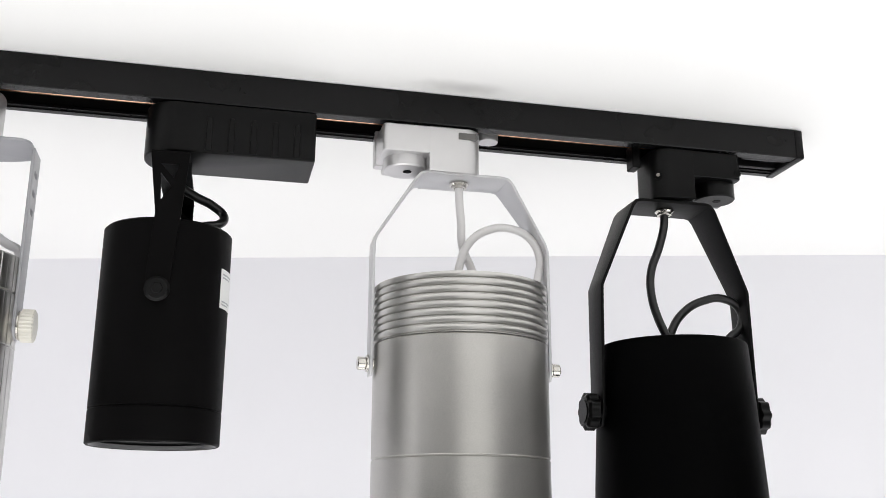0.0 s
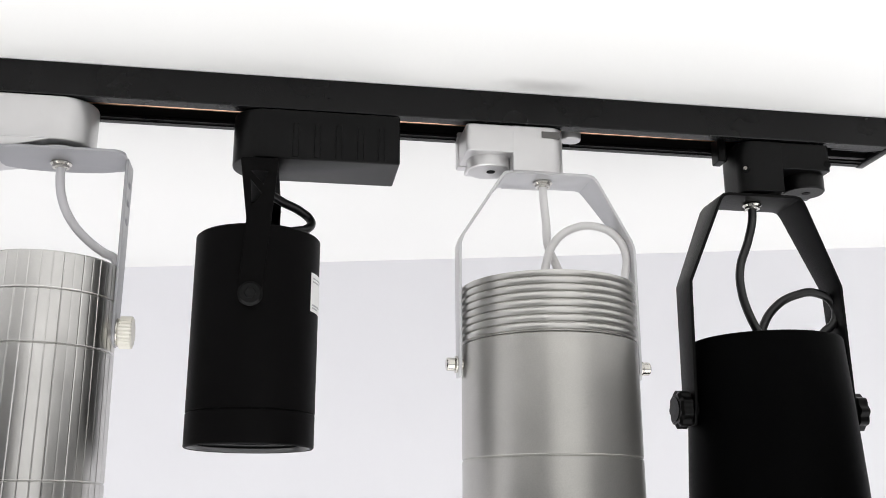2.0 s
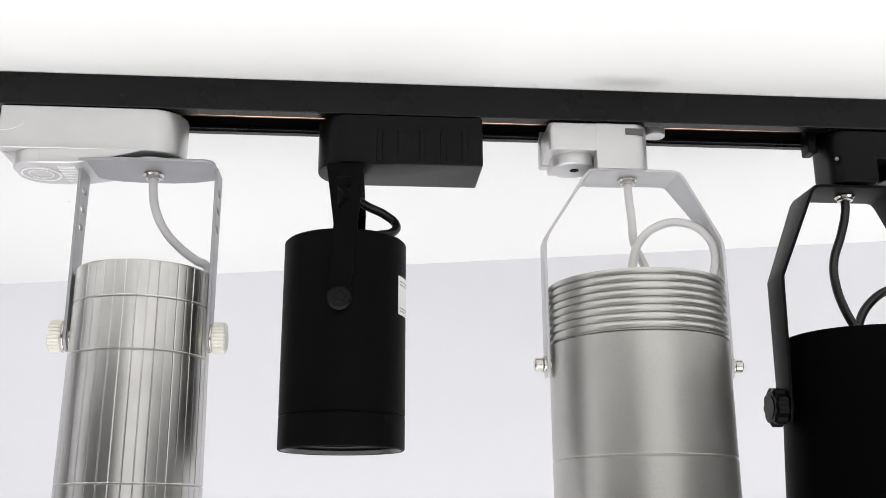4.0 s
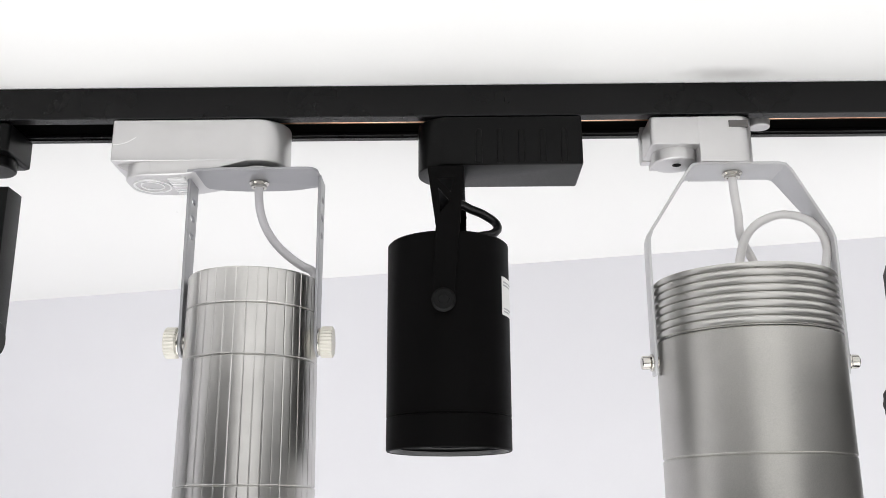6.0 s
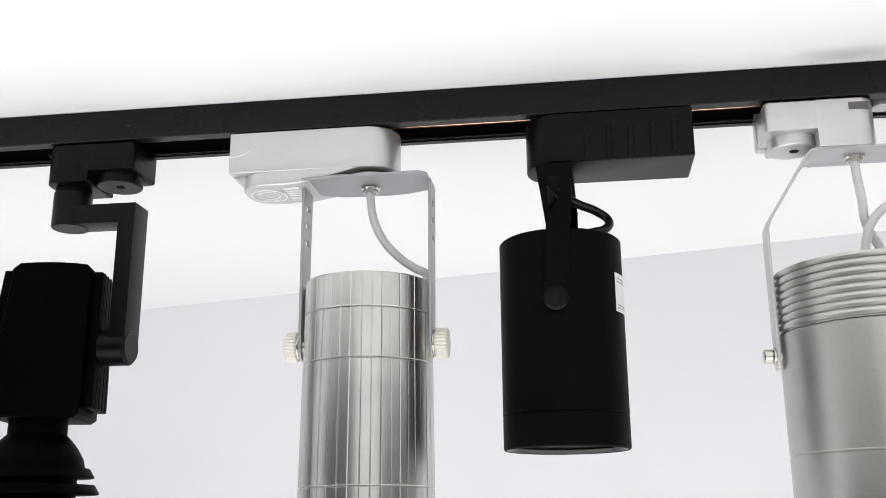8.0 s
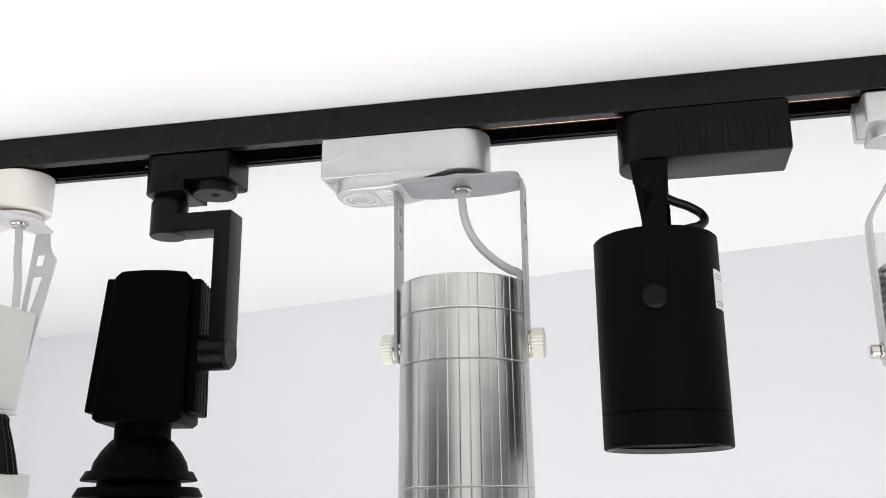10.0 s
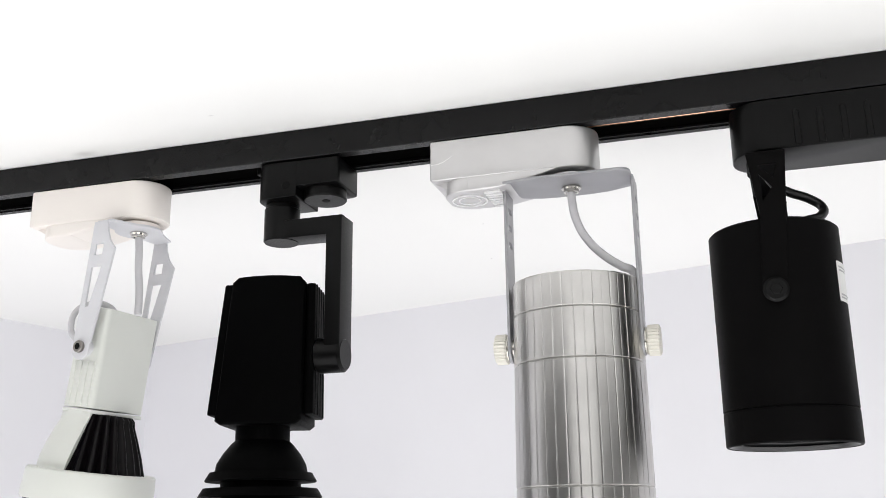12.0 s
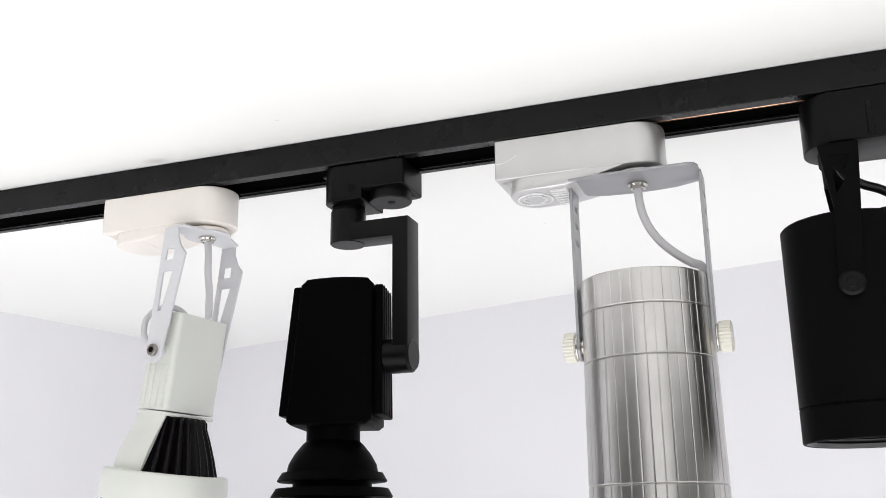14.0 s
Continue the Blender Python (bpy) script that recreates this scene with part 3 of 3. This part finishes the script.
# ---- large black spotlight ----
def black_large_lamp():
    cx = 0.2252
    lamp = thing("track_spotlight", (cx, YC, ZT), "large matt black flared spotlight on a black yoke with lobed knobs", "spotlight", "spotlights on the track")
    ad = small_adapter(lamp, 0.2142, 0.2680, 0.2380, 0.2580, (0.2058, 0.2110, ZT - 0.0095, 0.0012), M_BLACKPL, ZT - 0.0305, 1, 0.0118, 0.0050)
    # Dark discs on the adapter paint the shade of two screw holes.
    screw = part("screw_shade_disc", rod((0.2172, Y0 + 0.0042, 0.6405), (0.2162, Y0 + 0.0028, 0.6405), 0.0023, 20, 0.0004), M_DARK, lamp)
    part("screw_slot", rod((0.2164, Y0 + 0.0031, 0.6408), (0.2159, Y0 + 0.0024, 0.6408), 0.0011, 16, 0.0002), M_STEEL, screw, "worn bright screw head")
    part("screw_shade_disc", rod((0.2655, Y0 + 0.0016, 0.6452), (0.2655, Y0 + 0.0009, 0.6452), 0.0022, 20, 0.0003), M_DARK, lamp)
    z, w = 0.6255, 0.0135
    h = 0.0452
    path = [(cx - h, 0.4985, YC - 0.006, YC + 0.006), (cx - h, 0.508, YC - 0.0085, YC + 0.0085), (cx - h + 0.001, 0.566, YC - 0.0095, YC + 0.0095), (cx - h + 0.0012, 0.5755, YC - 0.0098, YC + 0.0098), (cx - h + 0.0032, 0.5805, YC - 0.0102, YC + 0.0102),
            (cx - 0.0248, z - 0.0036, YC - w, YC + w), (cx - 0.0226, z - 0.0008, YC - w, YC + w), (cx - 0.0195, z, YC - w, YC + w)]
    path = path + [(2 * cx - x, zz, a, b) for x, zz, a, b in reversed(path)]
    part("yoke", strip(path, 0.0018), M_BRACKET, lamp, "bent black steel yoke")
    part("swivel_neck", rod((0.2255, YC, z), (0.2255, YC, ZT - 0.0303), 0.009, 32), M_BLACKPL, lamp)
    gland(lamp, 0.2255, z - 0.0009)
    top, r0, r1 = 0.5440, 0.0408, 0.0470
    part("body", lathe([(0, top - 0.001), (r0 - 0.0022, top - 0.001), (r0 - 0.0012, top), (r0 - 0.0004, top - 0.0003), (r0, top - 0.0012), (0.0431, 0.5080), (0.0453, 0.4680), (r1, 0.4200), (r1 - 0.001, 0.4190), (r1 - 0.003, 0.4190), (r1 - 0.003, 0.4350), (0, 0.4350)], (cx, YC), 128), M_BLACK, lamp, "matt black flared cylinder")
    part("front_lens", lathe([(0, 0.4290), (r1 - 0.0036, 0.4290), (r1 - 0.0036, 0.4330), (0, 0.4330)], (cx, YC), 64), M_GLASS, lamp)
    for s in (-1, 1):
        x = cx + s * (h + 0.0012)
        knob = part("knob", toothed((x, YC, 0.5070), (x + s * 0.0074, YC, 0.5070), 0.0103, 9, 0.12, 10, 0.0012), M_BLACKPL, lamp, "black lobed plastic knob")
        part("knob_cap", rod((x + s * 0.0073, YC, 0.5070), (x + s * 0.0080, YC, 0.5070), 0.0066, 32, 0.0004), M_BLACKPL, knob)
        part("spacer", rod((cx + s * 0.0426, YC, 0.5070), (cx + s * (h - 0.0006), YC, 0.5070), 0.006, 24, 0.0003), M_BLACKPL, lamp)
    part("cable", tube([(0.2255, YC, z - 0.001), (0.2248, YC, 0.6150), (0.2210, YC, 0.6020), (0.2150, YC, 0.5860), (0.2147, YC, 0.5730), (0.2180, YC, 0.5600), (0.2235, YC, 0.5480), (0.228, YC, 0.538)], 0.0024), M_CABLEB, lamp, "black round cable")
    part("cable", tube([(0.2240, YC + 0.004, 0.5380), (0.2275, YC + 0.004, 0.5535), (0.2360, YC + 0.004, 0.5655), (0.2480, YC + 0.003, 0.5725), (0.2610, YC + 0.002, 0.5740), (0.2695, YC + 0.001, 0.5680), (0.2690, YC, 0.5580), (0.2610, YC, 0.5505), (0.2540, YC, 0.5380)], 0.0024), M_CABLEB, lamp, "black cable loop")


# ---- bright fluted aluminium spotlight ----
def fluted(a):
    """A turned wall with narrow upright V-grooves, unevenly spaced."""
    n = 42
    k = round(a / (2 * math.pi) * n)
    shift = 0.22 * math.sin(k * 12.9898)
    d = abs(a / (2 * math.pi) * n - k - shift)
    return 1.0 - (0.0050 + 0.0022 * math.sin(k * 78.233)) * max(0.0, 1 - d / 0.075)


def fluted_silver_lamp():
    cx = -0.1530
    lamp = thing("track_spotlight", (cx, YC, ZT), "bright fluted aluminium cylindrical spotlight on a silver bracket with slots", "spotlight", "spotlights on the track", slide=0.0009)
    long_adapter(lamp, -0.2290, -0.1368, cx, M_SILVERP, M_TRIM)
    z = 0.6285
    xl, xr = -0.1886, -0.1192
    plate = prism([(xl, YC - 0.0085), (xl + 0.001, YC - 0.017)] + [(-0.172, YC - 0.0195), (-0.136, YC - 0.0195)] + arc(xr - 0.006, YC - 0.0135, 0.006, -90, 0, 8) + arc(xr - 0.004, YC + 0.0055, 0.004, 0, 80, 6) + [(-0.134, YC + 0.0140), (-0.145, YC + 0.0155), (-0.162, YC + 0.0155), (-0.172, YC + 0.0145), (xl + 0.006, YC + 0.0105)], z - 0.0008, z + 0.0008, bevel=0.0004)
    bits = [plate]
    for x in (xl, xr):
        outline = [(YC - 0.0085, z), (YC - 0.0078, 0.575)] + arc(YC, 0.5395, 0.0072, 180, 360, 14) + [(YC + 0.0078, 0.575), (YC + 0.0085, z)]
        slots = [arc(YC - 0.0022, zz, 0.0016, 90, 270, 6) + arc(YC + 0.0022, zz, 0.0016, -90, 90, 6) for zz in (0.6170, 0.6072, 0.5974)]
        bits.append(prism(outline, x - 0.0008, x + 0.0008, "yz", slots, 0.0003))
    part("bracket", join(*bits), M_SILVERG, lamp, "silver steel bracket with three slots in each arm")
    gland(lamp, cx, z - 0.0008)
    z0 = 0.5724
    seg = 42 * 28
    r = 0.0337
    part("body", lathe([(0, z0 - 0.0012), (r - 0.004, z0 - 0.0012), (r - 0.0012, z0), (r - 0.0004, z0 - 0.0002), (r, z0 - 0.0010), (r, 0.5549), (r - 0.0006, 0.5543)], (cx, YC), seg, radius=fluted), M_ALU, lamp, "fluted top section", angle=24)
    part("body", lathe([(r - 0.0006, 0.5543), (r, 0.5536), (r + 0.0003, 0.5291), (r - 0.0004, 0.5285)], (cx, YC), seg, start=0.6, radius=fluted), M_ALU, lamp, "fluted middle section", angle=24)
    part("body", lathe([(r - 0.0004, 0.5285), (r + 0.0003, 0.5278), (r + 0.0010, 0.4674), (r + 0.0004, 0.4668)], (cx, YC), seg, start=-0.8, radius=fluted), M_ALU, lamp, "fluted long section", angle=24)
    part("body", lathe([(r + 0.0004, 0.4668), (r + 0.0010, 0.4661), (r + 0.0012, 0.4300), (r + 0.0004, 0.4292), (r - 0.002, 0.4292), (r - 0.002, 0.4420), (0, 0.4420)], (cx, YC), seg, start=5.0, radius=fluted), M_ALU, lamp, "fluted front section", angle=24)
    part("core", lathe([(0, z0 - 0.003), (r - 0.0016, z0 - 0.003), (r - 0.0016, 0.4440), (0, 0.4440)], (cx, YC), 64), M_RIDGE, lamp)
    part("front_lens", lathe([(0, 0.4370), (r - 0.0026, 0.4370), (r - 0.0026, 0.4410), (0, 0.4410)], (cx, YC), 64), M_GLASS, lamp)
    for x, s in ((xl, -1), (xr, 1)):
        a = x + s * 0.0020
        knob = part("knob", toothed((a, YC, 0.5400), (a + s * 0.0068, YC, 0.5400), 0.0081, 26, 0.07, 8, 0.0007), M_CREAM, lamp, "cream knurled plastic knob")
        part("washer", rod((x + s * 0.0008, YC, 0.5400), (a, YC, 0.5400), 0.0072, 32, 0.0003), M_CHROME, knob)
        inner = cx + s * (r - 0.0003)
        part("spacer", rod((inner, YC, 0.5400), (x - s * 0.0006, YC, 0.5400), 0.0052, 24, 0.0002), M_CHROME, lamp)
    part("cable", tube([(cx, YC, z - 0.001), (cx + 0.0002, YC, 0.6190), (-0.1508, YC, 0.6080), (-0.1452, YC, 0.5965), (-0.1372, YC, 0.5875), (-0.1285, YC + 0.001, 0.5810), (-0.1225, YC + 0.002, 0.5775), (-0.1232, YC + 0.003, 0.5690)], 0.0023), M_CABLEG, lamp, "light grey round cable")


# ---- black box-bodied spotlight on a cranked arm ----
def black_crank_lamp():
    cx = -0.3325
    lamp = thing("track_spotlight", (cx, YC, ZT), "black box-shaped spotlight with cooling fins on a cranked arm", "spotlight", "spotlights on the track")
    small_adapter(lamp, -0.3370, -0.2840, -0.3105, -0.2985, (-0.3425, -0.3375, ZT - 0.0020, 0.0012), M_BLACKPL, ZT - 0.0228, 1, 0.0128, 0.0002, -0.0030)
    # Dark disc on the face in place of a shaded hole.
    part("screw_shade_disc", rod((-0.3170, Y0 + 0.0016, 0.6425), (-0.3170, Y0 + 0.0009, 0.6425), 0.0026, 20, 0.0003), M_DARK, lamp)
    px = -0.3262
    ya, yb = YC - 0.0090, YC + 0.0090
    post = rod((px, YC, ZT - 0.0226), (px, YC, 0.6235), 0.0100, 36, 0.0006)
    arm = prism([(-0.2842, 0.6235), (-0.2842, 0.5430), (-0.2938, 0.5430), (-0.2938, 0.6125), (px, 0.6125), (px, 0.6235)], ya, yb, "xz", bevel=0.0008)
    drum = lathe([(0, 0.6121), (0.0099, 0.6121), (0.0106, 0.6128), (0.0106, 0.6322), (0.0102, 0.6327), (0, 0.6327)], (px, YC), 40)
    arm = part("arm", join(post, arm, drum), M_BLACKPL, lamp, "cranked black arm")
    part("pivot_boss", rod((-0.3010, YC, 0.5430), (-0.2838, YC, 0.5430), 0.0100, 40, 0.0016), M_BLACKPL, arm)
    # body: a deep middle block between two shorter side blocks, flaring downwards
    def flare(bm):
        for v in bm.verts:
            k = 1.06 + 0.15 * (0.5895 - v.co.z) / 0.0785
            lean = 0.0006 + 0.0030 * (v.co.z - 0.5065) / 0.0785
            v.co.x, v.co.y, v.co.z = cx + (v.co.x - cx) * k * 1.03 + lean, YC + (v.co.y - YC) * k, v.co.z - 0.0024
        bm.transform(Matrix.Translation((cx, YC, 0)) @ pose(0, 0, 0, 0, 0, 13) @ Matrix.Translation((-cx, -YC, 0)))
        return bm

    front = [(cx - 0.0170, 0.5065), (cx + 0.0170, 0.5065), (cx + 0.0192, 0.5085), (cx + 0.0192, 0.5868), (cx + 0.0165, 0.5898)] + arc(cx, 0.4650, 0.1262, 82.5, 97.5, 8) + [(cx - 0.0165, 0.5898), (cx - 0.0192, 0.5868), (cx - 0.0192, 0.5085)]
    body = part("body", flare(prism(front, YC - 0.0172, YC + 0.0172, "xz", bevel=0.0014)), M_BLACK, lamp, "black box body flaring downwards")
    for s in (-1, 1):
        side = part("side_block", flare(box(cx + min(s * 0.0195, s * 0.0240), cx + max(s * 0.0195, s * 0.0240), YC - 0.0135, YC + 0.0135, 0.5120, 0.5868, 0.0010)), M_BLACK, body)
        for k in range(4):
            y = YC - 0.0090 + 0.0060 * k
            part("side_rib", flare(box(cx + s * 0.0240 - 0.0003, cx + s * 0.0240 + 0.0003, y - 0.0005, y + 0.0005, 0.5125, 0.5868, 0.0005)), M_BLACK, side)
    part("neck", lathe([(0, 0.5080), (0.0152, 0.5080), (0.0152, 0.4965), (0.0170, 0.4950), (0.0215, 0.4895), (0.0248, 0.4837), (0.0258, 0.4790), (0.0222, 0.4780), (0.0222, 0.4350), (0, 0.4350)], (cx - 0.001, YC), 96), M_BLACK, lamp, "black neck widening to the fins")
    for k in range(5):
        zz = 0.4790 - 0.0086 * k
        rr = 0.0284 + 0.0032 * k
        part("cooling_fin", lathe([(0.0212, zz), (rr, zz), (rr + 0.0026, zz - 0.0044), (rr + 0.0020, zz - 0.0050), (0.0212, zz - 0.0046)], (cx - 0.001, YC), 96), M_BLACK, lamp)
    part("front_ring", lathe([(0, 0.4370), (0.0430, 0.4370), (0.0450, 0.4200), (0.0420, 0.4190), (0.0420, 0.4280), (0, 0.4280)], (cx - 0.001, YC), 96), M_BLACK, lamp)


# ---- white tilted spotlight ----
def curved_shell(profile, top, low, seg=20):
    """A piece of a turned shell, from top[0] to top[1] degrees at its upper rim and low[0] to low[1] at its lower one."""
    bm = bmesh.new()
    z0, z1 = max(z for r, z in profile), min(z for r, z in profile)
    rings = []
    for i in range(seg + 1):
        ring = []
        for r, z in profile:
            v = ((z0 - z) / (z0 - z1)) ** 0.65
            a = radians((top[0] + (low[0] - top[0]) * v) * (1 - i / seg) + (top[1] + (low[1] - top[1]) * v) * i / seg)
            ring.append(bm.verts.new((r * math.cos(a), r * math.sin(a), z)))
        rings.append(ring)
    n = len(profile)
    for p, q in zip(rings, rings[1:]):
        for j in range(n):
            bm.faces.new((p[j], q[j], q[(j + 1) % n], p[(j + 1) % n]))
    bm.faces.new(rings[0])
    bm.faces.new(rings[-1])
    return bm


def white_tilted_lamp():
    nx = -0.4265
    lamp = thing("track_spotlight", (nx, YC, ZT), "white tilted spotlight with black heat sink on a white yoke", "spotlight", "spotlights on the track", slide=0.0015)
    long_adapter(lamp, -0.4955, -0.4085, nx, M_WHITEPL, M_WHITEPL)
    yoke = pose(nx, YC, 0, 0, 0, -8)
    z = 0.6292
    hy = 0.0265
    plate = prism([(-0.0085, -hy), (0.0030, -hy)] + arc(0, 0, 0.0145, -50, 50, 10) + [(0.0030, hy), (-0.0085, hy)] + arc(0, 0, 0.0145, 130, 230, 10), z - 0.0008, z + 0.0008, bevel=0.0004)
    px, pz = -0.0125, 0.5530
    outline = [(-0.0100, z), (0.0004, z), (0.0010, 0.6225), (0.0032, 0.6165), (0.0076, 0.6108), (px + 0.0064, 0.5530)] + arc(px, 0.5515, 0.0062, 0, -180, 12) + [(px - 0.0064, 0.5530)]
    holes = [[(-0.0076, 0.6150), (-0.0014, 0.6150), (-0.0022, 0.6082), (-0.0084, 0.6082)], [(-0.0096, 0.6010), (-0.0018, 0.6010), (-0.0095, 0.5770), (-0.0122, 0.5770)]]
    bm = join(plate, prism(outline, -hy - 0.0008, -hy + 0.0008, "xz", holes, 0.0003), prism(outline, hy - 0.0008, hy + 0.0008, "xz", holes, 0.0003))
    part("yoke", bm, M_WHITEB, lamp, "white steel yoke with square and wedge cut-outs", xf=yoke)
    gland(lamp, nx, z - 0.0008)
    tilt = yoke @ Matrix.Translation((px, 0, pz)) @ pose(0, 0, 0, 0, 7.5, 0)
    for s in (-1, 1):
        screw = part("pivot_screw", rod((0, s * (hy + 0.0008), 0), (0, s * (hy + 0.0034), 0), 0.0036, 24, 0.0005), M_STEEL, lamp, "dull nickel socket screw", xf=tilt)
        # Dark hexagon laid on the screw head, painting the shade of its socket.
        part("socket", rod((0, s * (hy + 0.0030), 0), (0, s * (hy + 0.0036), 0), 0.0020, 6, 0.0001), M_DARK, screw, "dark hexagon painting the shade of the socket", xf=tilt)
        part("spacer", rod((0, s * 0.0212, 0), (0, s * (hy - 0.0008), 0), 0.0048, 24, 0.0003), M_WHITEB, lamp, xf=tilt)
    hx, hb = 0.0118, 0.0216
    body = part("body", prism(plan(-hx, hx, -hb, hb, 0.003, 0.003), -0.0345, 0.0245, bevel=0.0008), M_WHITEP, lamp, "white box body with ribbed sides", xf=tilt)
    for s in (-1, 1):
        for k in range(4):
            x = -0.0072 + 0.0048 * k
            part("raised_rib", box(x - 0.0010, x + 0.0010, s * hb - 0.0008, s * hb + 0.0011, -0.0335, -0.0075, 0.0004), M_WHITEP, body, xf=tilt)
    # collar and shell
    part("collar", prism(plan(-hx - 0.0004, hx + 0.0004, -hb - 0.0004, hb + 0.0004, 0.003, 0.003), -0.0374, -0.0352, bevel=0.0006), M_WHITEP, lamp, xf=tilt)
    shell = [(0.0200, -0.0355), (0.0225, -0.0355), (0.0232, -0.0420), (0.0258, -0.0480), (0.0288, -0.0560), (0.0308, -0.0640), (0.0316, -0.0710), (0.0292, -0.0710), (0.0280, -0.0650), (0.0258, -0.0580), (0.0232, -0.0490), (0.0210, -0.0430)]
    for middle, top, low in ((-90, (-36, 30), (-38, 15)), (90, (-8, 36), (-4, 30))):
        part("shell", curved_shell(shell, [middle + q for q in top], [middle + q for q in low]), M_WHITEP, lamp, "curved white shell beside the heat sink", xf=tilt)
    part("heat_sink", lathe([(0, -0.0372), (0.0176, -0.0372), (0.0196, -0.0392), (0.0200, -0.0425), (0.0232, -0.0500), (0.0270, -0.0600), (0.0304, -0.0708), (0, -0.0708)], (0, 0), 26 * 10,
                            radius=lambda a: 1 - 0.11 * (0.5 + 0.5 * math.cos(26 * a)) ** 1.6), M_SINK, lamp, "black finned heat sink", xf=tilt)
    part("front_ring", lathe([(0.0250, -0.0703), (0.0362, -0.0703), (0.0370, -0.0711), (0.0380, -0.0865), (0.0375, -0.0876), (0.0364, -0.0876), (0.0360, -0.0836), (0, -0.0836)], (0, 0), 112), M_WHITEP, lamp, "white front ring", xf=tilt)
    part("front_lens", lathe([(0, -0.0840), (0.0358, -0.0840), (0.0358, -0.0930), (0.0330, -0.0945), (0, -0.0945)], (0, 0), 96), M_GLASS, lamp, "dark lens rim", xf=tilt)
    part("cable", tube([(nx, YC, z - 0.001), (nx + 0.0012, YC, 0.6180), (nx + 0.0018, YC, 0.6050), (nx + 0.0035, YC, 0.5920), (nx + 0.0040, YC, 0.5760)], 0.0023), M_CABLEG, lamp, "light grey round cable")
    part("cable", tube([(nx - 0.0100, YC, 0.5740), (nx - 0.0150, YC - 0.002, 0.5815), (nx - 0.0240, YC - 0.006, 0.5835), (nx - 0.0325, YC - 0.010, 0.5790), (nx - 0.0335, YC - 0.013, 0.5690), (nx - 0.0270, YC - 0.016, 0.5600), (nx - 0.0205, YC - 0.014, 0.5560)], 0.0019), M_CABLEG, lamp, "light grey cable loop")


black_short_lamp()
silver_ridged_lamp()
black_large_lamp()
fluted_silver_lamp()
black_crank_lamp()
white_tilted_lamp()
